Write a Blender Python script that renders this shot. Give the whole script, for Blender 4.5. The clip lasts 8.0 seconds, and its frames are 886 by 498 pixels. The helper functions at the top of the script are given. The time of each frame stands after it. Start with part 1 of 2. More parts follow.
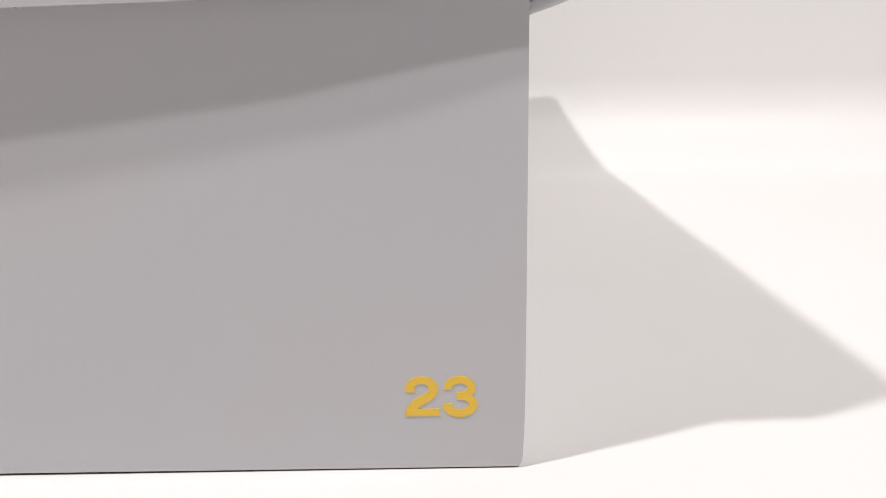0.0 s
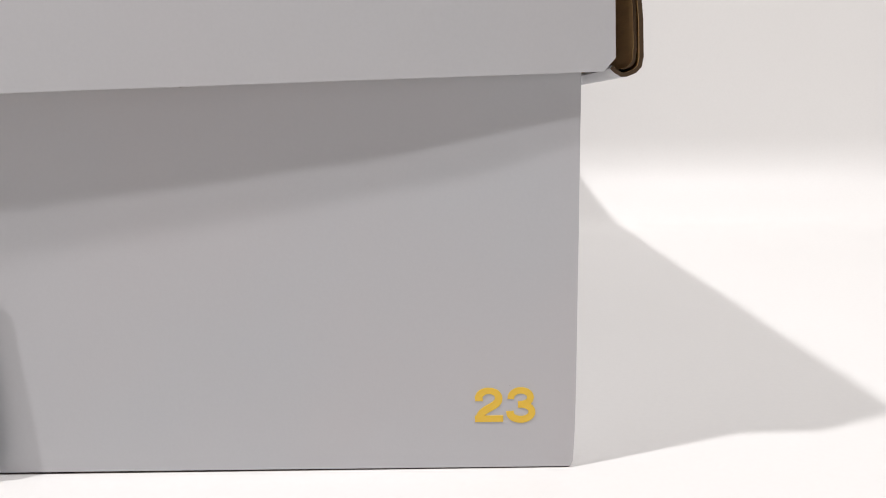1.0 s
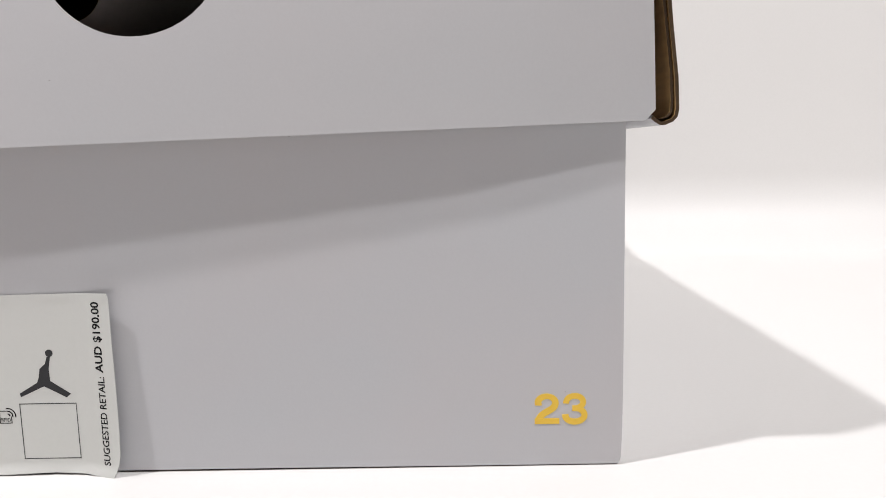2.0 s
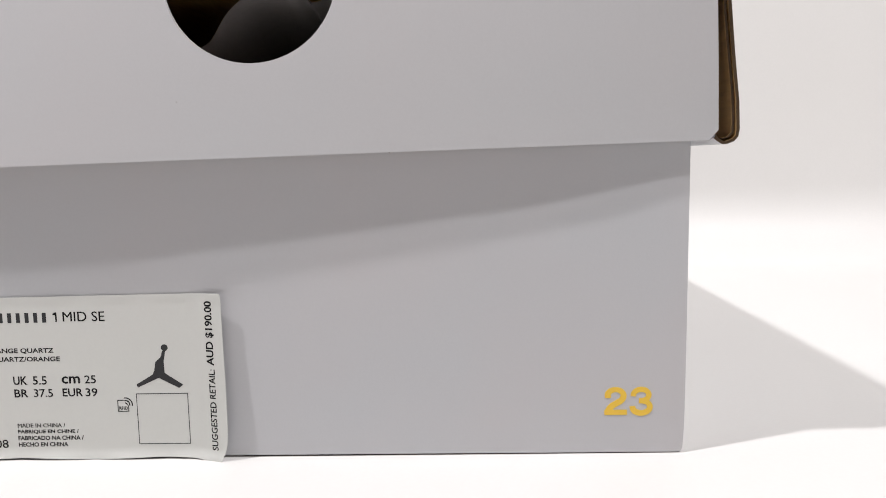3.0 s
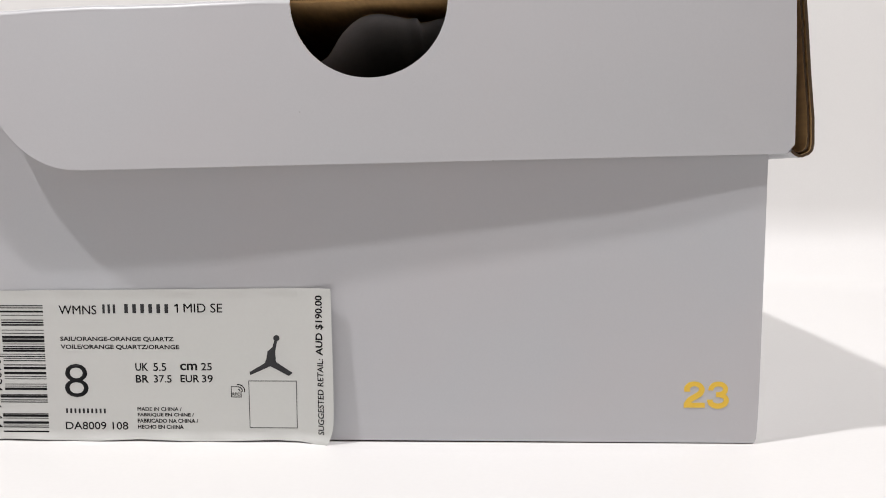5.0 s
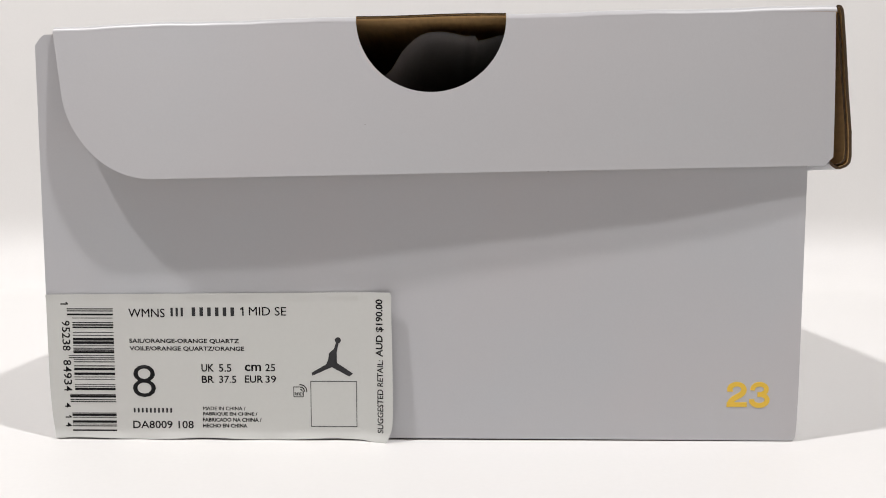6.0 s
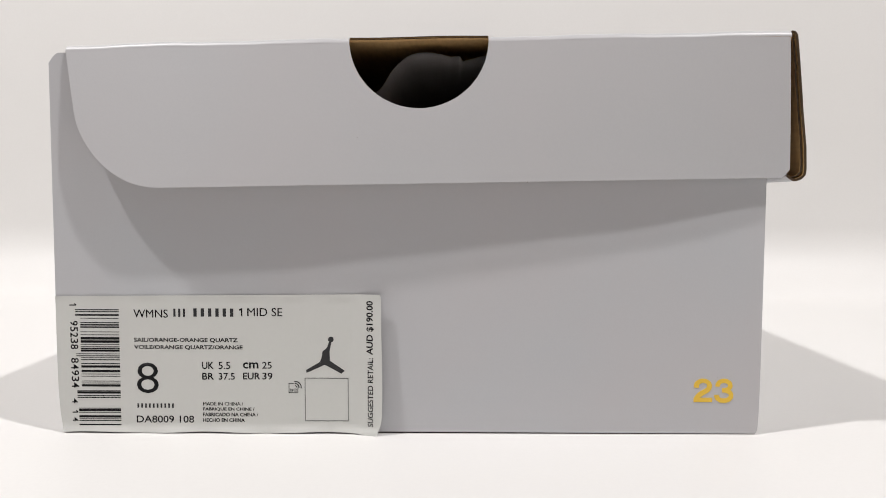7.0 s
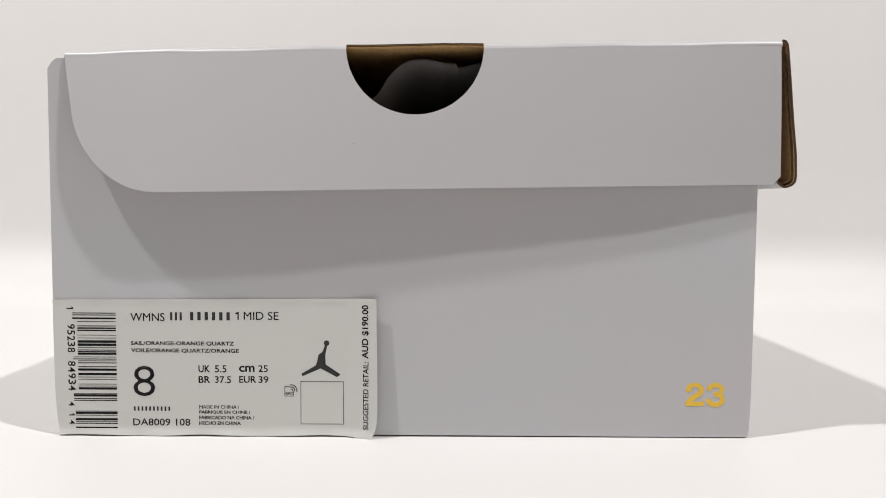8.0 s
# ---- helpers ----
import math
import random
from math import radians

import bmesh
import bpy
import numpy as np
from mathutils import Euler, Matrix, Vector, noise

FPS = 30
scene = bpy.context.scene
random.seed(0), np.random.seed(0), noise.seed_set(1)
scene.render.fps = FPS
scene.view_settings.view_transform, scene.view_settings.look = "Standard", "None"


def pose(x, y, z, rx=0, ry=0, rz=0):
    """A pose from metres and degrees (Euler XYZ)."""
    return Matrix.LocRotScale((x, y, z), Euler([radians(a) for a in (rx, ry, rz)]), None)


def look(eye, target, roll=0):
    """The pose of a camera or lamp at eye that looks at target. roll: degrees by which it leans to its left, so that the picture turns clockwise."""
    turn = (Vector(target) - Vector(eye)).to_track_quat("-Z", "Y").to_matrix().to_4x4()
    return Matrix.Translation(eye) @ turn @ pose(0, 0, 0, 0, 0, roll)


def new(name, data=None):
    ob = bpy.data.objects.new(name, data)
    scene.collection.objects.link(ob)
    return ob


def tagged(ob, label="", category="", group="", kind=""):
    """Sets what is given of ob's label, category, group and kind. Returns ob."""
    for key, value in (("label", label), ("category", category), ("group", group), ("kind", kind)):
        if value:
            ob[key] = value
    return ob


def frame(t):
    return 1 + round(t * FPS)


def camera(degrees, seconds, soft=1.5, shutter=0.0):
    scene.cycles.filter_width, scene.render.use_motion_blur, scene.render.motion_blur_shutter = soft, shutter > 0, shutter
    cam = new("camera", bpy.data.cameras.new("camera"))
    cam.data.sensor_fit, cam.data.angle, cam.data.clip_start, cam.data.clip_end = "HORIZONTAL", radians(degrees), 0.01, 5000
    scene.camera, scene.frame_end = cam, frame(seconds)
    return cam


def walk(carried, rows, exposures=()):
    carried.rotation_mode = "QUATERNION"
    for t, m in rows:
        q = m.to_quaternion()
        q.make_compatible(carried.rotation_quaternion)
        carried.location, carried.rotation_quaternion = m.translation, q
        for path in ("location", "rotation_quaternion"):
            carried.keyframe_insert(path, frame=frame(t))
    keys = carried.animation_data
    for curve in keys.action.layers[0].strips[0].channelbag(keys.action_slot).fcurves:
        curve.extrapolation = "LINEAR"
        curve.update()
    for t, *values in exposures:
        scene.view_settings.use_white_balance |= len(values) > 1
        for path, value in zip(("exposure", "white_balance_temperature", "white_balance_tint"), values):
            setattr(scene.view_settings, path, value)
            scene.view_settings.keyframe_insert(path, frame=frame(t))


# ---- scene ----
cam = camera(61.0, 8.0, soft=0.95)
# seconds, x, y, z, yaw, pitch, roll
ROWS = [
    (0.0, 0.0977, -0.1203, 0.0727, 0.05, -14.86, 1.08),
    (0.5, 0.0904, -0.1340, 0.0733, -0.17, -12.33, 0.94),
    (1.0, 0.0847, -0.1482, 0.0748, 0.18, -10.48, 0.93),
    (1.2, 0.0825, -0.1528, 0.0753, 0.35, -9.86, 1.10),
    (2.3, 0.0655, -0.1799, 0.0770, 0.78, -7.23, 1.18),
    (2.5, 0.0611, -0.1840, 0.0773, 0.93, -7.04, 1.10),
    (3.0, 0.0519, -0.1915, 0.0782, 0.96, -6.90, 0.99),
    (3.5, 0.0477, -0.1947, 0.0782, 1.14, -6.72, 0.77),
    (4.0, 0.0424, -0.1974, 0.0784, 1.36, -6.74, 0.55),
    (4.5, 0.0348, -0.2033, 0.0775, 1.57, -6.31, 0.36),
    (5.0, 0.0274, -0.2086, 0.0756, 1.43, -5.51, 0.17),
    (5.2, 0.0231, -0.2103, 0.0752, 1.35, -5.26, 0.09),
    (6.3, 0.0074, -0.2239, 0.0759, 0.52, -4.59, -0.08),
    (6.5, 0.0086, -0.2276, 0.0756, 0.35, -4.33, -0.15),
    (7.0, 0.0098, -0.2351, 0.0744, -0.07, -3.78, -0.23),
    (7.5, 0.0094, -0.2373, 0.0746, -0.41, -3.57, -0.32),
    (8.0, 0.0097, -0.2374, 0.0748, -0.45, -3.47, -0.43),
]
EXPOSURES = [(0.0, 0.17, 6520, 13), (1.0, 0.155, 6460, 12), (2.5, 0.20, 6420, 12), (4.5, 0.175, 6420, 12), (5.0, 0.13, 6430, 12), (6.5, 0.065, 6500, 11), (8.0, 0.04, 6520, 11)]
walk(cam, [(t, pose(x, y, z, 90 + pitch, roll, yaw)) for t, x, y, z, yaw, pitch, roll in ROWS], EXPOSURES)


# ---- light: two small lamps above the table, one of them nearer, in an unseen plain room ----
def lamp(name, place, watts, size, colour):
    data = bpy.data.lights.new(name, "AREA")
    data.shape, data.size, data.energy, data.color = "DISK", size, watts, colour
    ob = new(name, data)
    ob.matrix_world = look(place, (0, 0.1, 0.05))
    return ob


lamp("studio_lamp", (-0.776, -0.343, 1.576), 18.7, 0.065, (1.0, 0.982, 0.966))
lamp("studio_lamp", (1.00, -0.60, 2.20), 32.6, 0.085, (1.0, 0.986, 0.974))
world = bpy.data.worlds.new("room_air")
world.use_nodes = True
world.node_tree.nodes["Background"].inputs[0].default_value = (0.9, 0.93, 1.0, 1)
world.node_tree.nodes["Background"].inputs[1].default_value = 0.05
scene.world = world


# ---- materials ----
def material(name, colour, rough=0.6, spec=0.5, metal=0.0, grain=0.0, scale=400.0, stain=0.0, stain_scale=12.0,
             stain_colour=None, bump=0.0, bump_scale=900.0, fibres=None, coat=0.0, sheen=0.0):
    """A paper, card, ink or paint with grain, wide stains and fine relief."""
    m = bpy.data.materials.new(name)
    m.use_nodes = True
    nt = m.node_tree
    b = nt.nodes["Principled BSDF"]
    b.inputs["Roughness"].default_value = rough
    b.inputs["Specular IOR Level"].default_value = spec
    b.inputs["Metallic"].default_value = metal
    b.inputs["Coat Weight"].default_value = coat
    b.inputs["Base Color"].default_value = (*colour, 1)
    co = nt.nodes.new("ShaderNodeTexCoord")
    out = None

    def noise_tex(sc, detail, stretch=None):
        n = nt.nodes.new("ShaderNodeTexNoise")
        n.inputs["Scale"].default_value, n.inputs["Detail"].default_value = sc, detail
        if stretch:
            mp = nt.nodes.new("ShaderNodeMapping")
            mp.inputs["Scale"].default_value = stretch
            nt.links.new(co.outputs["Object"], mp.inputs["Vector"])
            nt.links.new(mp.outputs["Vector"], n.inputs["Vector"])
        else:
            nt.links.new(co.outputs["Object"], n.inputs["Vector"])
        return n

    def mix(a, colour_b, fac_socket, amount):
        ramp = nt.nodes.new("ShaderNodeMapRange")
        ramp.inputs["From Min"].default_value, ramp.inputs["From Max"].default_value = 0.35, 0.7
        ramp.inputs["To Min"].default_value, ramp.inputs["To Max"].default_value = 0.0, amount
        nt.links.new(fac_socket, ramp.inputs["Value"])
        mx = nt.nodes.new("ShaderNodeMix")
        mx.data_type = "RGBA"
        if a is None:
            mx.inputs["A"].default_value = (*colour, 1)
        else:
            nt.links.new(a, mx.inputs["A"])
        mx.inputs["B"].default_value = (*colour_b, 1)
        nt.links.new(ramp.outputs["Result"], mx.inputs["Factor"])
        return mx.outputs["Result"]

    if grain:
        out = mix(out, [c * 0.6 for c in colour], noise_tex(scale, 4, fibres).outputs["Fac"], grain)
    if stain:
        out = mix(out, stain_colour or [c * 0.8 for c in colour], noise_tex(stain_scale, 3).outputs["Fac"], stain)
    if out is not None:
        nt.links.new(out, b.inputs["Base Color"])
    if bump:
        bp = nt.nodes.new("ShaderNodeBump")
        bp.inputs["Strength"].default_value, bp.inputs["Distance"].default_value = bump, 0.0003
        nt.links.new(noise_tex(bump_scale, 5, fibres).outputs["Fac"], bp.inputs["Height"])
        nt.links.new(bp.outputs["Normal"], b.inputs["Normal"])
    b.inputs["Sheen Weight"].default_value = sheen
    return m


CARD = material("pale_grey_card", (0.508, 0.519, 0.543), 0.42, 0.45, stain=0.6, stain_scale=13, stain_colour=(0.540, 0.508, 0.518),
                grain=0.05, scale=1500, bump=0.05, bump_scale=1200)
CARD_LID = material("pale_grey_lid_card", (0.530, 0.533, 0.550), 0.38, 0.5, stain=0.45, stain_scale=18, stain_colour=(0.552, 0.530, 0.543),
                    grain=0.05, scale=1500, bump=0.05, bump_scale=1200)
KRAFT = material("brown_kraft_card", (0.43, 0.262, 0.112), 0.8, 0.25, grain=0.5, scale=700, stain=0.35, stain_scale=60,
                 bump=0.3, bump_scale=1500, fibres=(1, 0.15, 1))
TISSUE = material("dark_grey_tissue", (0.20, 0.183, 0.178), 0.8, 0.2, grain=0.2, scale=500, stain=0.2, stain_scale=60, bump=0.2, bump_scale=300, sheen=0.1)
CUT = material("cut_card_edge", (0.072, 0.046, 0.026), 0.9, 0.2, grain=0.4, scale=900, bump=0.3, bump_scale=1500)
PAPER = material("label_paper", (0.616, 0.625, 0.602), 0.5, 0.4, stain=0.25, stain_scale=30, stain_colour=(0.62, 0.598, 0.590),
                 grain=0.04, scale=1200, bump=0.06, bump_scale=1500)
INK = material("black_ink", (0.006, 0.006, 0.007), 0.6, 0.2, grain=0.3, scale=3000)
INK_SOFT = material("grey_ink", (0.035, 0.035, 0.038), 0.6, 0.25, grain=0.3, scale=3000)
FOIL = material("gold_foil", (0.82, 0.53, 0.06), 0.5, 0.35, grain=0.06, scale=1500, stain=0.15, stain_scale=90,
                stain_colour=(0.84, 0.56, 0.08), bump=0.02, bump_scale=1500)
DUST = material("grey_dust", (0.34, 0.33, 0.32), 0.9, 0.2, grain=0.4, scale=4000)
SWEEP = material("white_paper_sweep", (0.775, 0.766, 0.752), 0.5, 0.4, stain=0.4, stain_scale=7, stain_colour=(0.74, 0.73, 0.715),
                 grain=0.04, scale=700, bump=0.05, bump_scale=500)
# Colour set for the strength and warmth of the bounced light.
ROOM = material("warm_bounce_paint", (0.335, 0.298, 0.276), 0.8, 0.3, stain=0.3, stain_scale=2, grain=0.1, scale=40)


# ---- mesh helpers ----
def mesh_object(name, bm, mats, parent=None, label="", smooth=0.0):
    bmesh.ops.recalc_face_normals(bm, faces=bm.faces)
    me = bpy.data.meshes.new(name)
    bm.to_mesh(me)
    bm.free()
    for m in mats if isinstance(mats, (list, tuple)) else [mats]:
        me.materials.append(m)
    if smooth:
        me.shade_smooth()
        me.set_sharp_from_angle(angle=radians(smooth))
    ob = new(name, me)
    ob.parent = parent
    return tagged(ob, label)


def part(name, bm, mats, parent, label="", smooth=0.0):
    return mesh_object(name, bm, mats, parent, label, smooth)


def sheet(columns, back, rim=1):
    """A closed sheet of card: columns of points on its outer face (slot 0); back(i, j) gives the offset to its inner face (slot 1)."""
    bm = bmesh.new()
    n, k = len(columns), len(columns[0])
    outer = [[bm.verts.new(p) for p in col] for col in columns]
    inner = [[bm.verts.new(Vector(p) + Vector(back(i, j))) for j, p in enumerate(col)] for i, col in enumerate(columns)]

    def face(vs, slot):
        f = bm.faces.new(vs)
        f.material_index = slot

    for i in range(n - 1):
        for j in range(k - 1):
            face((outer[i][j], outer[i + 1][j], outer[i + 1][j + 1], outer[i][j + 1]), 0)
            face((inner[i][j], inner[i][j + 1], inner[i + 1][j + 1], inner[i + 1][j]), 1)
    for i in range(n - 1):
        face((outer[i][0], inner[i][0], inner[i + 1][0], outer[i + 1][0]), rim)
        face((outer[i][-1], outer[i + 1][-1], inner[i + 1][-1], inner[i][-1]), rim)
    for j in range(k - 1):
        face((outer[0][j], outer[0][j + 1], inner[0][j + 1], inner[0][j]), rim)
        face((outer[-1][j], inner[-1][j], inner[-1][j + 1], outer[-1][j + 1]), rim)
    return bm


def smooth_step(a, b, x):
    t = min(1.0, max(0.0, (x - a) / (b - a)))
    return t * t * (3 - 2 * t)


def table(x, knots):
    """Smooth value at x through a few knots."""
    for (xa, a), (xb, b) in zip(knots, knots[1:]):
        if x <= xb:
            return a + (b - a) * smooth_step(xa, xb, x) * 0.35 + (b - a) * max(0.0, (x - xa) / (xb - xa)) * 0.65
    return knots[-1][1]


# ---- the sweep, and an unseen room added to close the place and bounce light ----
def build_sweep():
    profile = [(-0.75, 0.0), (-0.4, 0.0), (-0.1, 0.0), (0.1, 0.0)] + [(0.2 + 0.012 * i, 0.0) for i in range(10)]
    y0, r, steps, lean = 0.322, 0.058, 24, radians(85.8)
    for i in range(steps + 1):
        a = lean * i / steps
        profile.append((y0 + r * math.sin(a), r - r * math.cos(a)))
    ya, za = profile[-1]
    profile += [(ya + h * math.cos(lean), za + h * math.sin(lean)) for h in (0.05, 0.15, 0.4, 0.8)]
    xs = [-0.9 + 1.8 * i / 120 for i in range(121)]

    def wave(x, y):
        """The loose paper lifts a little beside the box, in front of the curve."""
        return 0.0014 * math.exp(-((y - 0.285) / 0.022) ** 2) * smooth_step(0.125, 0.17, abs(x)) * (0.8 + 0.2 * math.sin(x * 9))

    cols = [[Vector((x, y, z + wave(x, y))) for y, z in profile] for x in xs]
    bm = sheet(cols, lambda i, j: (0, 0.001 if profile[j][1] > 0.03 else 0.0, -0.001 if profile[j][1] <= 0.03 else 0.0))
    ob = mesh_object("backdrop", bm, [SWEEP, SWEEP], smooth=40)
    tagged(ob, "white paper sweep curving up behind the box", "backdrop", kind="structure")


def slab(name, lo, hi, mat, label):
    bm = bmesh.new()
    bmesh.ops.create_cube(bm, size=1)
    for v in bm.verts:
        v.co = [lo[k] + (v.co[k] + 0.5) * (hi[k] - lo[k]) for k in range(3)]
    return tagged(mesh_object(name, bm, mat), label, name.split("_")[0], kind="structure")


build_sweep()
# Added shell, out of view: its bounce fills the shadows with warm light.
slab("wall_north", (-2.0, 1.9, -0.0015), (2.0, 2.0, 2.4), ROOM, "unseen grey room wall added for bounce light")
slab("wall_south", (-2.0, -2.0, -0.0015), (2.0, -1.9, 2.4), ROOM, "unseen grey room wall added for bounce light")
slab("wall_east", (2.0, -2.0, -0.0015), (2.1, 2.0, 2.4), ROOM, "unseen grey room wall added for bounce light")
slab("wall_west", (-2.1, -2.0, -0.0015), (-2.0, 2.0, 2.4), ROOM, "unseen grey room wall added for bounce light")
slab("floor", (-2.1, -2.0, -0.1), (2.1, 2.0, -0.0015), ROOM, "unseen grey room floor added for bounce light")
slab("ceiling", (-2.1, -2.0, 2.4), (2.1, 2.0, 2.5), ROOM, "unseen grey ceiling added for bounce light")


# ---- the shoe box ----
DEPTH, TOP, CARD_T = 0.320, 0.1190, 0.0013
HOLE_X, HOLE_R = 0.0026, 0.0211
LID_RISE = ((-0.106, 0.1213), (-0.0736, 0.1223), (-0.0435, 0.1227), (-0.0235, 0.1232), (0.026, 0.1240), (0.076, 0.1252), (0.120, 0.1261))
box = tagged(new("shoe_box"), "pale grey lidded shoe box with white size label on paper", "shoe box")


def half_width(z, side=1):
    if side < 0:
        return 0.1116 - 0.0017 * math.exp(-max(z, 0.0) / 0.007)
    return 0.1109 - 0.0006 * math.exp(-max(z, 0.0) / 0.006) - 0.0007 * max(0.0, 1 - z / 0.0013)


def lid_top(x):
    return table(x, LID_RISE)


def lid_front(x):
    """How far the lid's fold stands out from the end wall: nearly touching at the hinge."""
    return table(x, ((-0.106, 0.0008), (-0.030, 0.0039), (0.020, 0.0042), (0.120, 0.0042)))


def wall_y(x, z):
    """The end wall bulges a little in the middle."""
    bow = math.sin(math.pi * min(1, max(0, (x + 0.1109) / 0.2218))) * math.sin(math.pi * max(z, 0) / TOP)
    return -0.00021 * bow


def build_body():
    edge = 0.1109
    xs = sorted({round(-edge + 2 * edge * i / 90, 5) for i in range(91)}
                | {round(HOLE_X + 0.0245 * math.cos(math.pi * i / 28), 5) for i in range(29)}
                | {-edge + 0.0004 * k for k in range(1, 8)})
    cols = []
    for x in xs:
        top = TOP - 0.0032 * max(0.0, 1 - (x + edge) / 0.003) ** 1.5
        d = abs(x - HOLE_X)
        if d < 0.0245:
            top = min(top, 0.1225 - math.sqrt(0.0245 ** 2 - d * d) * 1.02)
        bottom = 0.0002 + 0.0003 * smooth_step(-0.11, -0.01, x) - 0.0002 * smooth_step(0.0, 0.11, x)
        col = []
        for j in range(31):
            z = bottom + (top - bottom) * (j / 30) ** 2
            w = half_width(z, x) / edge
            col.append(Vector((x * w, wall_y(x, z), z)))
        cols.append(col)
    part("front_wall", sheet(cols, lambda i, j: (0, CARD_T, 0), 2), [CARD, KRAFT, CUT], box, "pale grey card end wall with brown kraft inside", 40)
    for side in (-1, 1):
        cols = []
        for i in range(25):
            y = CARD_T + (DEPTH - 2 * CARD_T) * i / 24
            cols.append([Vector((side * half_width(z, side), y, max(z, 0.0003))) for z in [0.0, 0.002, 0.005, 0.01, 0.02, 0.05, 0.09, 0.1165]])
        part("side_wall", sheet(cols, lambda i, j, s=side: (-s * CARD_T, 0, 0)), [CARD, KRAFT], box, smooth=40)
    cols = [[Vector((x * half_width(z, x) / edge, DEPTH, max(z, 0.0003))) for z in [0.0, 0.005, 0.02, 0.06, 0.1165]]
            for x in [-edge + 2 * edge * i / 20 for i in range(21)]]
    part("back_wall", sheet(cols, lambda i, j: (0, -CARD_T, 0)), [CARD, KRAFT], box, smooth=40)
    cols = [[Vector((x, y, 0.0)) for y in (0.006, 0.1, 0.2, DEPTH - 0.0016)] for x in (-0.1075, -0.05, 0.0, 0.05, 0.1075)]
    part("base", sheet(cols, lambda i, j: (0, 0, CARD_T)), [CARD, KRAFT], box)


FLAP_OUT = [(-0.104, 0.0066), (-0.075, 0.0080), (-0.03, 0.0077), (0.010, 0.0066), (0.036, 0.0058), (0.070, 0.0047), (0.116, 0.0023)]


def flap_bottom(x):
    """Lower edge of the lid's end flap: a wide rounded corner at the hinge side, then a slightly rising edge."""
    straight = 0.0775 + (x + 0.0756) * 0.0209
    if x < -0.0746:
        u = min(1.0, (-0.0746 - x) / 0.0313)
        straight += 0.0240 * (1 - (1 - u ** 2.2) ** 0.5)
    if x > 0.1142:
        straight += (x - 0.1142) * 1.5
    return straight


def flap_y(x, z):
    top = lid_top(x)
    s = max(0.0, min(1.0, (top - z) / 0.044))
    return -(lid_front(x) * (1 - s) + 0.0004 * math.sin(math.pi * s) + table(x, FLAP_OUT) * s)


def build_lid():
    left, right = -0.1059, 0.1158
    xs = {round(left + (right - left) * i / 100, 5) for i in range(101)}
    xs |= {round(HOLE_X + HOLE_R * math.cos(math.pi * i / 36), 5) for i in range(37)}
    xs |= {round(left + 0.008 * (i / 16) ** 2, 5) for i in range(17)}
    cols = []
    for x in sorted(xs):
        top = lid_top(x) - 0.0019
        d = abs(x - HOLE_X)
        if d < HOLE_R:
            top = min(top, 0.1226 - math.sqrt(HOLE_R ** 2 - d * d) * 0.985)
        low = min(flap_bottom(x), top - 0.0002)
        shear = smooth_step(0.03, 0.1158, x)
        slant = 0.174 * min(1.0, max(0.0, (-0.0746 - x) / 0.0313))
        cols.append([Vector((x + slant * (0.1206 - z) + shear * (-0.0009 + 0.0021 * min(1.0, (lid_top(x) - z) / 0.044)), flap_y(x, z), z))
                     for z in [low + (top - low) * j / 24 for j in range(25)]])
    lid_cols = []
    for x in sorted({q for q in xs if q < 0.1150} | {0.1154}):
        zt = lid_top(x) + 0.00012 * math.sin(x * 140) + 0.00005 * math.sin(x * 410)
        front = lid_front(x)
        if abs(x - HOLE_X) < HOLE_R:
            rim = [(-0.0034, zt - 0.0001)] + [(-0.0033 + 0.0001 * i, zt) for i in range(1, 7)]
        else:
            rim = [(-front + 0.0024 * (1 - math.cos(a)), zt - 0.0021 + 0.0021 * math.sin(a)) for a in [math.pi / 2 * i / 6 for i in range(7)]]
        ys = [0.01, 0.05, 0.12, 0.2, 0.28, 0.338]
        lid_cols.append([Vector((x, y, z)) for y, z in rim] + [Vector((x, y, zt)) for y in ys])
    lid = part("lid", sheet(lid_cols, lambda i, j: (0, 0.0006 if j < 4 else 0, -0.0011)), [CARD_LID, KRAFT], box,
               "pale grey hinged lid with a half-round finger hole", 50)
    part("end_flap", sheet(cols, lambda i, j: (0, 0.0009, 0), 0), [CARD_LID, KRAFT], lid, "pale grey end flap with a rounded corner", 50)
    edge = []
    for i in range(31):
        x = HOLE_X - HOLE_R + 0.0002 + (2 * HOLE_R - 0.0004) * i / 30
        edge.append((x, lid_top(x) + 0.00012 * math.sin(x * 140)))
    for drop, tall in ((0.0001, 0.00022), (0.00055, 0.00016)):
        cols = [[Vector((x, -0.0037 + drop * 0.3, z - drop - tall)), Vector((x, -0.0037 + drop * 0.3, z - drop))] for x, z in edge]
        part("cut_edge", sheet(cols, lambda i, j: (0, 0.0002, 0)), [CUT, CUT], lid, "dark raw card edge")
    # hollow side panel: outer wall, rolled lower edge, inner wall
    prof = [(0.1155, 0.1257), (0.1161, 0.1262), (0.1171, 0.1260), (0.1178, 0.1250), (0.1181, 0.1232), (0.1190, 0.1152), (0.1203, 0.1020), (0.1216, 0.0909),
            (0.1219, 0.0840), (0.1216, 0.0822), (0.1206, 0.0811), (0.1188, 0.0804), (0.1177, 0.0804), (0.1165, 0.0811), (0.1156, 0.0819), (0.1160, 0.0826)]
    cols = []
    for i in range(29):
        y = -0.0022 + 0.3402 * i / 28
        wob = 0.0002 * math.sin(i * 0.9) * min(1.0, i / 4)
        cols.append([Vector((x + 0.0003 + wob, y, z)) for x, z in prof])

    def inward(i, j):
        a, b = prof[max(0, j - 1)], prof[min(len(prof) - 1, j + 1)]
        t = Vector((b[0] - a[0], 0, b[1] - a[1])).normalized()
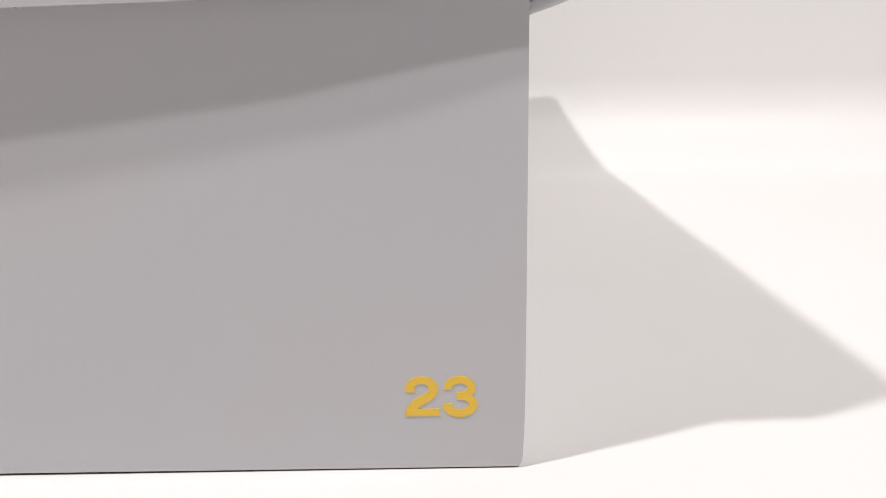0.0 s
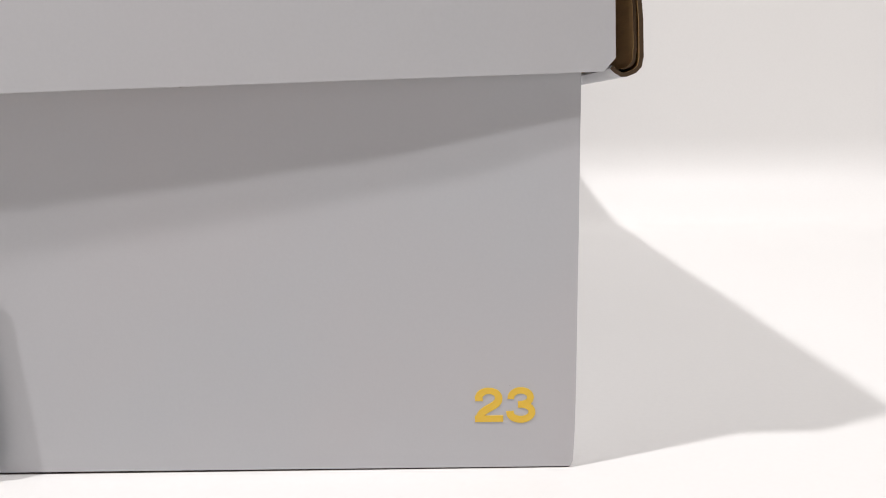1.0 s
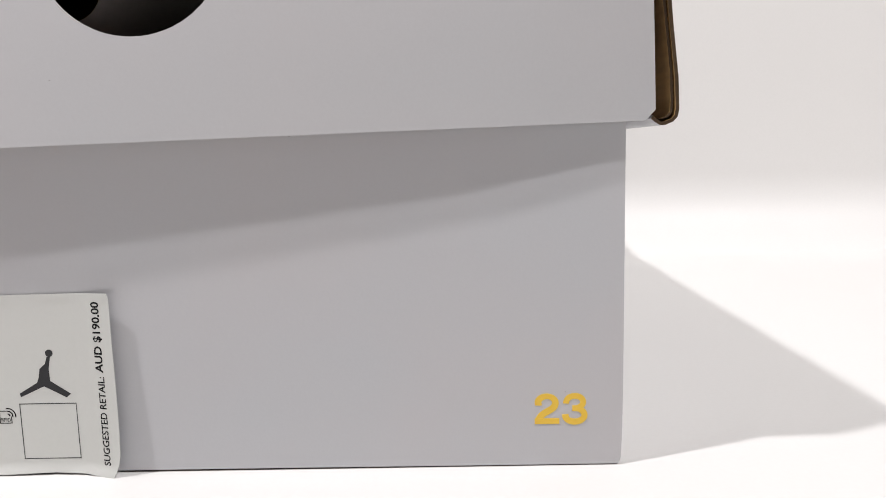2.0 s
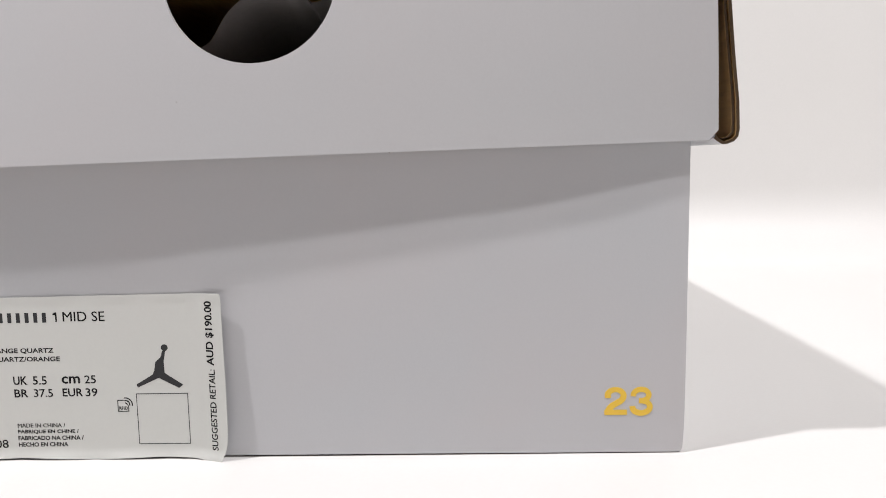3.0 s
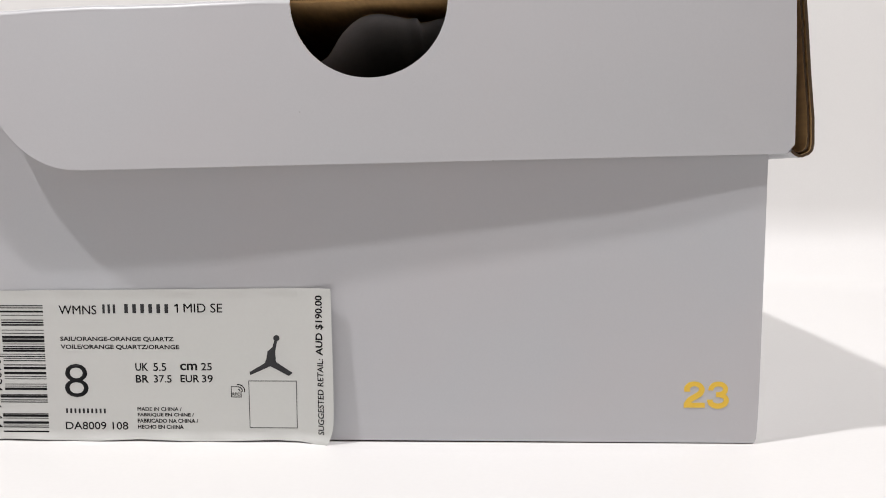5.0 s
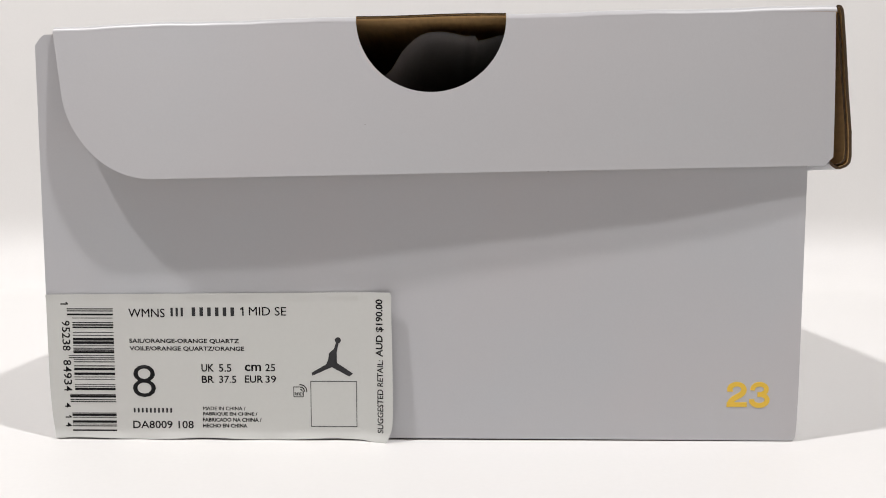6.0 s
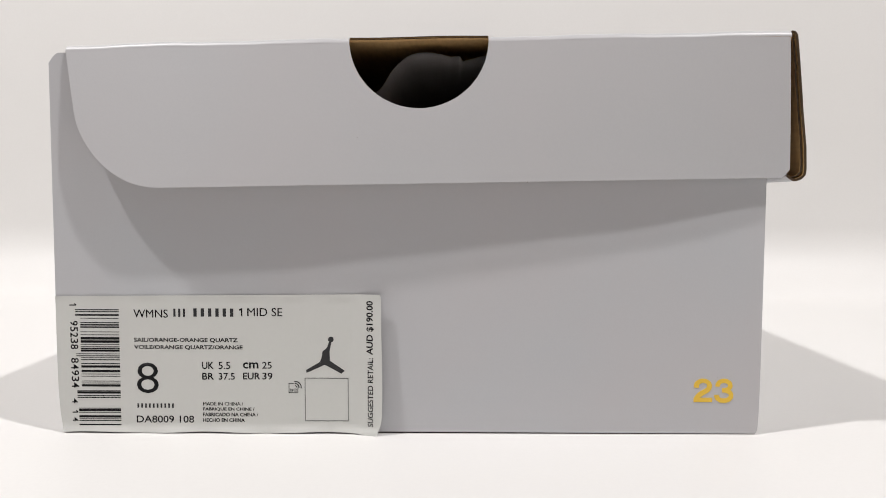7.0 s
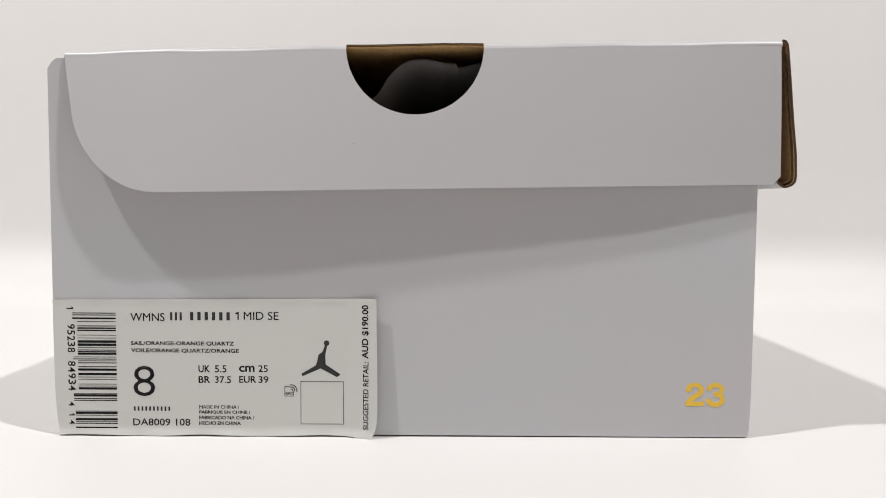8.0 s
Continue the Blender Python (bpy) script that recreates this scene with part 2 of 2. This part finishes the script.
        return Vector((t.z, 0, -t.x)) * 0.0008

    part("side_panel", sheet(cols, inward, 2), [CARD_LID, KRAFT, CUT], lid, "side panel with raw brown kraft edge", 50)
    # the folded-in ply that lies against the outer wall and ends in a torn step below the top
    ply = [(0.1168, 0.1240), (0.1171, 0.1228), (0.1177, 0.1170), (0.1181, 0.1152), (0.1179, 0.1140), (0.1185, 0.1080), (0.1203, 0.0930), (0.1207, 0.0860), (0.1205, 0.0832),
           (0.1196, 0.0822), (0.1184, 0.0818)]
    cols = [[Vector((x + 0.0003, y, z)) for x, z in ply] for y in [-0.0017 + 0.334 * (i / 24) ** 2 for i in range(25)]]
    part("folded_ply", sheet(cols, lambda i, j: (-0.0006, 0, 0.0001), 2), [KRAFT, KRAFT, CUT], lid, "brown kraft folded ply", 50)
    inner = [(0.1159, 0.1225), (0.1157, 0.1100), (0.1156, 0.0950), (0.1157, 0.0838)]
    cols = [[Vector((x, y, z)) for x, z in inner] for y in [0.020 + 0.311 * i / 20 for i in range(21)]]
    part("inner_panel", sheet(cols, lambda i, j: (-0.0007, 0, 0)), [KRAFT, KRAFT], lid, "brown kraft inner fold", 50)
    cols = [[Vector((x, 0.3385, z)) for z in (0.080, 0.1, lid_top(x) - 0.0013)] for x in [-0.103 + 0.219 * i / 20 for i in range(21)]]
    part("back_flap", sheet(cols, lambda i, j: (0, -0.0009, 0)), [CARD_LID, KRAFT], lid)
    cols = [[Vector((x, y, z)) for x, z in ((-0.1121, 0.100), (-0.1123, 0.112), (-0.1105, 0.1185), (-0.1030, 0.1193))]
            for y in [0.004 + 0.32 * i / 10 for i in range(11)]]
    part("hinge_strip", sheet(cols, lambda i, j: (0.0005, 0, -0.0004)), [CARD_LID, KRAFT], lid, smooth=50)


build_body()
build_lid()


# ---- printed things on the end wall ----
def text_bm(string, x0, z0, x1, z1, depth, surface, bold=0.0, turned=0):
    """The string set in the built-in font into the rectangle x0..x1, z0..z1 of the end wall; turned 90 reads upwards, -90 downwards."""
    cu = bpy.data.curves.new("type", "FONT")
    twice = bold > 0 and "M" in string
    cu.body, cu.offset, cu.resolution_u = string, 0.0 if twice else bold, 3
    ob = bpy.data.objects.new("type", cu)
    scene.collection.objects.link(ob)
    bpy.context.view_layer.update()
    me = bpy.data.meshes.new_from_object(ob.evaluated_get(bpy.context.evaluated_depsgraph_get()))
    bpy.data.objects.remove(ob)
    bm = bmesh.new()
    bm.from_mesh(me)
    bpy.data.meshes.remove(me)
    lo = [min(v.co[k] for v in bm.verts) for k in (0, 1)]
    hi = [max(v.co[k] for v in bm.verts) for k in (0, 1)]
    for v in bm.verts:
        u, w = (v.co.x - lo[0]) / (hi[0] - lo[0]), (v.co.y - lo[1]) / (hi[1] - lo[1])
        if turned == 90:
            u, w = 1 - w, u
        elif turned == -90:
            u, w = w, 1 - u
        x, z = x0 + (x1 - x0) * u, z0 + (z1 - z0) * w
        v.co = (x, surface(x, z), z)
    bmesh.ops.remove_doubles(bm, verts=bm.verts, dist=1e-7)
    solid = bmesh.ops.extrude_face_region(bm, geom=list(bm.faces))
    for v in (g for g in solid["geom"] if isinstance(g, bmesh.types.BMVert)):
        v.co.y -= depth
    if twice:
        shift = bold * 2.2 * (z1 - z0)
        again = bmesh.ops.duplicate(bm, geom=list(bm.verts) + list(bm.edges) + list(bm.faces))
        for v in (g for g in again["geom"] if isinstance(g, bmesh.types.BMVert)):
            v.co.x += shift
            v.co.y -= 0.000004
    return bm


def bars_bm(rects, depth, surface):
    bm = bmesh.new()
    for x0, z0, x1, z1 in rects:
        vs = [bm.verts.new((x, surface(x, z) - d, z)) for d in (0, depth) for x, z in ((x0, z0), (x1, z0), (x1, z1), (x0, z1))]
        for q in ((0, 1, 2, 3), (7, 6, 5, 4), (0, 4, 5, 1), (1, 5, 6, 2), (2, 6, 7, 3), (3, 7, 4, 0)):
            bm.faces.new([vs[k] for k in q])
    return bm


def polygon_bm(points, depth, surface):
    bm = bmesh.new()
    f = bm.faces.new([bm.verts.new((x, surface(x, z), z)) for x, z in points])
    solid = bmesh.ops.extrude_face_region(bm, geom=[f])
    for v in (g for g in solid["geom"] if isinstance(g, bmesh.types.BMVert)):
        v.co.y -= depth
    return bm


def label_y(x, z):
    """The label lies on the wall and lifts along its free end."""
    lift = 0.0028 * max(0.0, min(1.1, (x + 0.0190) / 0.0100)) ** 1.15 * (0.65 + 0.4 * (1 - z / 0.044))
    ripple = 0.00025 * math.sin(x * 210) * smooth_step(0.0415, 0.044, z) + 0.0005 * math.sin(x * 160 + 1) * smooth_step(0.0026, 0.0, z)
    return wall_y(x, z) - 0.00035 - 0.0004 * smooth_step(0.003, 0.0, z) - lift - abs(ripple)


def ink_y(x, z):
    return label_y(x, z) - 0.00003


def stroke_bm(bm, path, wide, depth, x0, z0, x1, z1):
    """A flat raised stroke with square ends along a path in the unit square, set into x0..x1, z0..z1; wide runs with the path."""
    n, rows = len(path), []
    for i, (u, w) in enumerate(path):
        (ua, wa), (ub, wb) = path[max(0, i - 1)], path[min(n - 1, i + 1)]
        du, dw = (ub - ua) * (x1 - x0), (wb - wa) * (z1 - z0)
        size = math.hypot(du, dw)
        t = wide(i / (n - 1)) * (z1 - z0) / 2
        x, z = x0 + u * (x1 - x0), z0 + w * (z1 - z0)
        row = []
        for k, d in ((1, 0.0), (1, depth), (-1, depth), (-1, 0.0)):
            px, pz = x - k * t * dw / size, z + k * t * du / size
            row.append(bm.verts.new((px, wall_y(px, pz) + 0.00002 - d, pz)))
        rows.append(row)
    for a, b in zip(rows, rows[1:]):
        for k in range(4):
            bm.faces.new((a[k], b[k], b[(k + 1) % 4], a[(k + 1) % 4]))
    bm.faces.new(rows[0])
    bm.faces.new(rows[-1][::-1])


def arc(cu, cw, ru, rw, a, b, steps=22):
    return [(cu + ru * math.cos(radians(a + (b - a) * i / steps)), cw + rw * math.sin(radians(a + (b - a) * i / steps))) for i in range(steps + 1)]


def bezier(a, b, c, d, steps=14):
    return [tuple(a[k] * (1 - t) ** 3 + 3 * b[k] * t * (1 - t) ** 2 + 3 * c[k] * t * t * (1 - t) + d[k] * t ** 3 for k in (0, 1)) for t in [i / steps for i in range(1, steps + 1)]]


def build_number():
    bm = bmesh.new()
    bowl = [(0.148, 0.612), (0.149, 0.660)] + arc(0.485, 0.690, 0.355, 0.222, 172, -20)
    spine = bowl + bezier(bowl[-1], (0.74, 0.42), (0.22, 0.40), (0.15, 0.10))
    place = (0.0899, 0.0105, 0.0958, 0.0180)
    stroke_bm(bm, spine, lambda t: 0.215 - 0.035 * math.exp(-((t - 0.32) / 0.18) ** 2), 0.00014, *place)
    stroke_bm(bm, [(0.0, 0.092), (0.5, 0.092), (1.0, 0.092)], lambda t: 0.184, 0.00015, *place)
    part("number", bm, FOIL, box, "raised gold foil digit two")
    bm = bmesh.new()
    place = (0.0964, 0.0103, 0.1026, 0.0180)
    upper = [(0.155, 0.672), (0.158, 0.700)] + arc(0.490, 0.715, 0.325, 0.198, 170, -72) + [(0.49, 0.515), (0.40, 0.514)]
    lower = [(0.40, 0.514), (0.50, 0.514)] + arc(0.495, 0.298, 0.372, 0.214, 78, -166) + [(0.128, 0.325)]
    stroke_bm(bm, upper, lambda t: 0.180, 0.00014, *place)
    stroke_bm(bm, lower, lambda t: 0.180 + 0.02 * t, 0.00015, *place)
    part("number", bm, FOIL, box, "raised gold foil digit three")


build_number()
# flecks of dirt
for x, z, size in ((0.0972, 0.0184, 0.0001), (0.0357, 0.0797, 0.00022), (-0.0158, 0.0928, 0.00018)):
    y = flap_y(x, z) if z > 0.079 else wall_y(x, z)
    pts = [(x + size * math.cos(k * 1.05) * (1.3 if k % 2 else 0.8), z + 0.6 * size * math.sin(k * 1.05)) for k in range(6)]
    part("speck", polygon_bm(pts, 0.00008, lambda px, pz, y=y: y - 0.00002), DUST, box)


def build_label():
    x_end = -0.0089
    cols = []
    for i in range(201):
        u = i / 200
        col = []
        for j in range(61):
            v = j / 60
            z = 0.0004 + 0.0432 * v + 0.0010 * u * v
            x0 = -half_width(z, -1) + 0.0001
            x = x0 + (x_end + 0.0002 * math.sin(v * 5) - 0.0020 * max(0.0, 1 - v / 0.16) ** 2 - 0.0004 * max(0.0, 1 - (1 - v) / 0.03) ** 2 - x0) * u
            z += 0.0002 * math.sin(u * 17) * (1 - v) - 0.0006 * smooth_step(0.93, 1.0, u) * (1 - v)
            col.append(Vector((x, label_y(x, z), z)))
        cols.append(col)
    label = part("size_label", sheet(cols, lambda i, j: (0, 0.00022, 0)), [PAPER, PAPER], box, "white paper size label lifting at one end", 40)

    def words(string, x0, z1, x1, z0, ink=INK, bold=0.0, turned=0, name="printed_text"):
        part(name, text_bm(string, x0 / 1000, z0 / 1000, x1 / 1000, z1 / 1000, 0.00001, ink_y, bold, turned), ink, label)

    words("WMNS", -87.1, 39.5, -76.3, 36.9, bold=0.008)
    words("MID SE", -51.3, 40.1, -40.3, 37.5, bold=0.008)
    one = [(-53.9, 39.2), (-53.9, 39.6), (-53.2, 40.0), (-52.85, 40.0), (-52.85, 37.45), (-53.25, 37.45), (-53.25, 39.3)]
    part("printed_text", polygon_bm([(x / 1000, z / 1000) for x, z in one], 0.00001, ink_y), INK, label)
    words("SAIL/ORANGE-ORANGE QUARTZ", -87.1, 30.5, -54.4, 29.0, bold=0.022)
    words("VOILE/ORANGE QUARTZ/ORANGE", -87.1, 28.2, -52.9, 26.7, bold=0.022)
    words("8", -86.5, 22.6, -79.6, 12.8, bold=-0.008)
    words("UK", -65.8, 22.9, -62.1, 20.6, bold=0.016)
    words("5.5", -60.6, 22.9, -56.9, 20.6, bold=0.008)
    words("BR", -65.8, 19.4, -62.1, 17.2, bold=0.016)
    words("37.5", -60.6, 19.4, -55.5, 17.2, bold=0.008)
    words("cm", -52.9, 22.8, -48.0, 20.8, bold=0.02)
    words("25", -46.8, 23.0, -43.8, 20.8, bold=0.008)
    words("EUR", -52.9, 19.5, -47.5, 17.3, bold=0.016)
    words("39", -46.8, 19.5, -43.6, 17.3, bold=0.008)
    words("DA8009 108", -86.8, 5.6, -68.6, 3.3, bold=0.008)
    words("MADE IN CHINA /", -65.7, 10.0, -53.0, 8.9, bold=0.026)
    words("FABRIQUE EN CHINE /", -65.7, 8.3, -49.4, 7.1, bold=0.026)
    words("FABRICADO NA CHINA /", -65.8, 6.6, -48.2, 5.4, bold=0.026)
    words("HECHO EN CHINA", -65.8, 4.8, -52.5, 3.6, bold=0.026)
    words("AUD $190.00", -13.8, 42.6, -11.4, 25.6, bold=0.022, turned=90)
    words("SUGGESTED RETAIL:", -13.4, 24.6, -11.6, 2.7, bold=0.012, turned=90)
    # numbers beside the barcode read downwards
    for string, z1, z0 in (("95238", 35.8, 26.8), ("84934", 24.0, 14.5), ("4", 11.0, 9.5), ("4", 5.0, 3.6)):
        step = (z1 - z0 + 0.35) / len(string)
        for k, digit in enumerate(string):
            words(digit, -107.1, z1 - k * step, -105.3 if z1 < 12 else -104.7, z1 - (k + 1) * step + 0.35, bold=0.01, turned=-90, name="barcode_digit")
    for x0, x1, z in ((-107.2, -105.0, 40.8), (-107.1, -105.3, 6.6)):
        one = [(x0, z - 0.17), (x1, z - 0.17), (x1, z + 0.17), (x1 - 0.45, z + 0.6), (x1 - 0.75, z + 0.6), (x1 - 0.5, z + 0.17), (x0, z + 0.17)]
        part("barcode_digit", polygon_bm([(x / 1000, zz / 1000) for x, zz in one], 0.00001, ink_y), INK, label)
    # the maker's words and mark stand as plain shapes
    for x0, x1, z0, z1, count in ((-74.9, -70.4, 37.2, 39.8, 3), (-68.8, -55.0, 37.3, 39.9, 6), (-86.8, -74.6, 8.1, 9.5, 10)):
        step = (x1 - x0) / count
        for k in range(count):
            bar = ((x0 + step * (k + 0.25)) / 1000, z0 / 1000, (x0 + step * (k + 0.70)) / 1000, z1 / 1000)
            part("word_bar", bars_bm([bar], 0.00001, ink_y), INK_SOFT, label)
    mark = [(-24.9, 29.3), (-25.7, 29.4), (-26.3, 27.6), (-27.7, 26.4), (-28.1, 24.2), (-28.6, 23.0), (-33.0, 20.4), (-32.8, 19.5), (-27.0, 22.1),
            (-21.8, 19.3), (-20.7, 20.2), (-25.4, 23.4), (-25.5, 26.4)]
    part("emblem", polygon_bm([(x / 1000, z / 1000) for x, z in mark], 0.00001, ink_y), INK_SOFT, label, "plain dark three-armed emblem")
    dot = [(-0.0251 + 0.0009 * math.cos(k * math.pi / 10), 0.0302 + 0.0009 * math.sin(k * math.pi / 10)) for k in range(20)]
    part("emblem_dot", polygon_bm(dot, 0.00001, ink_y), INK_SOFT, label)
    a, b, c, d, w = -0.0334, 0.0040, -0.0196, 0.0179, 0.00018
    part("square_outline", bars_bm([(a, b, c, b + w), (a, d - w, c, d), (a, b + w, a + w, d - w), (c - w, b + w, c, d - w)], 0.00001, ink_y), INK_SOFT, label)
    a, b, c, d, w = -0.0385, 0.0130, -0.0355, 0.0162, 0.0002
    part("tag_symbol", bars_bm([(a, b, c, b + w), (a, d - w, c - 0.0012, d), (a, b + w, a + w, d - w), (c - w, b + w, c, d - 0.0014)], 0.00001, ink_y), INK, label)
    words("RFID", -38.1, 14.4, -35.8, 13.5, bold=0.01)
    for r in (0.0006, 0.0013, 0.0020):
        arc = [(-0.0364 + q * math.sin(t), 0.0149 + q * math.cos(t)) for q, ts in ((r, range(9)), (r - 0.0003, range(8, -1, -1)))
               for t in [radians(-10 + 14 * k) for k in ts]]
        part("signal_arc", polygon_bm(arc, 0.00001, ink_y), INK, label)
    # barcode: (top, height, kind) in tenths of a millimetre down from the first bar; kind 1 reaches further out
    runs = ((0, 3, 1), (6, 3, 1), (15, 6, 1), (27, 2, 0), (40, 3, 0), (46, 5, 0), (53, 5, 0), (69, 2, 0), (78, 2, 0), (86, 9, 0), (96, 9, 0), (108, 2, 0),
            (115, 3, 0), (120, 4, 0), (125, 7, 0), (137, 2, 1), (143, 3, 1), (149, 2, 0), (155, 3, 0), (167, 3, 0), (174, 8, 0), (188, 8, 0))
    runs += ((200, 2, 0), (207, 2, 0), (222, 2, 0), (228, 2, 0), (233, 8, 0), (252, 2, 1), (255, 8, 1), (267, 3, 1), (273, 3, 1),
             (307, 2, 1), (310, 8, 1), (320, 2, 1), (330, 8, 1), (340, 2, 1), (345, 3, 1), (357, 5, 1))
    for top, tall, kind in runs:
        z1 = 0.0395 - top * 0.0001027
        part("barcode_bar", bars_bm([((-0.1050 if top > 300 else -0.1054) if kind else -0.1039, z1 - tall * 0.000088, -0.0917, z1)], 0.00001, ink_y), INK, label)


build_label()


def curve_at(x, knots):
    """Height at x on a smooth curve through the knots."""
    k = max(1, min(len(knots) - 3, sum(1 for q in knots if q[0] <= x) - 1))
    (x0, a), (x1, b), (x2, c), (x3, d) = knots[k - 1:k + 3]
    t, h = (x - x1) / (x2 - x1), x2 - x1
    m1, m2 = (c - a) / (x2 - x0) * h, (d - b) / (x3 - x1) * h
    return (2 * t ** 3 - 3 * t * t + 1) * b + (t ** 3 - 2 * t * t + t) * m1 + (3 * t * t - 2 * t ** 3) * c + (t ** 3 - t * t) * m2


# ---- wrapping tissue inside the box ----
def build_tissue():
    crest = [(-0.070, 0.0930), (-0.030, 0.1030), (-0.0150, 0.1062), (-0.0098, 0.1086), (-0.0056, 0.1148), (-0.0012, 0.1187), (0.0036, 0.1200),
             (0.0085, 0.1196), (0.0125, 0.1187)]
    tail = [(0.0260, 0.1192), (0.050, 0.1120), (0.092, 0.1000)]
    ridge = crest + [(0.0152, 0.1188), (0.0160, 0.1175)] + tail
    even = crest + tail
    cols = []
    xs = [-0.029 + 0.078 * i / 240 for i in range(241)]
    for x in xs:
        zr, zs = curve_at(x, ridge), curve_at(x, even)
        col = []
        hollow = smooth_step(-0.016, 0.004, x) * (0.65 + 0.35 * smooth_step(0.0, 0.02, x))
        for j in range(31):
            v = j / 30
            if v < 0.7:
                d = 1 - v / 0.7
                z = zr + (zs - zr) * min(1.0, 9 * d) - 0.05 * d ** 1.3
                y = 0.0028 + 0.0003 * math.sin(x * 150) + hollow * 0.17 * d ** 0.85 + (1 - hollow) * 0.010 * d
            else:
                y = 0.0028 + (v - 0.7) / 0.3 * 0.2
                z = zr - 0.02 * ((v - 0.7) / 0.3) ** 2
            col.append(Vector((x, y, z)))
        cols.append(col)
    bm = sheet(cols, lambda i, j: (0, 0.0004, -0.0004))
    ob = mesh_object("tissue_paper", bm, [TISSUE, TISSUE], smooth=60)
    tagged(ob, "dark grey wrapping tissue heaped inside the shoe box", "tissue paper")


build_tissue()
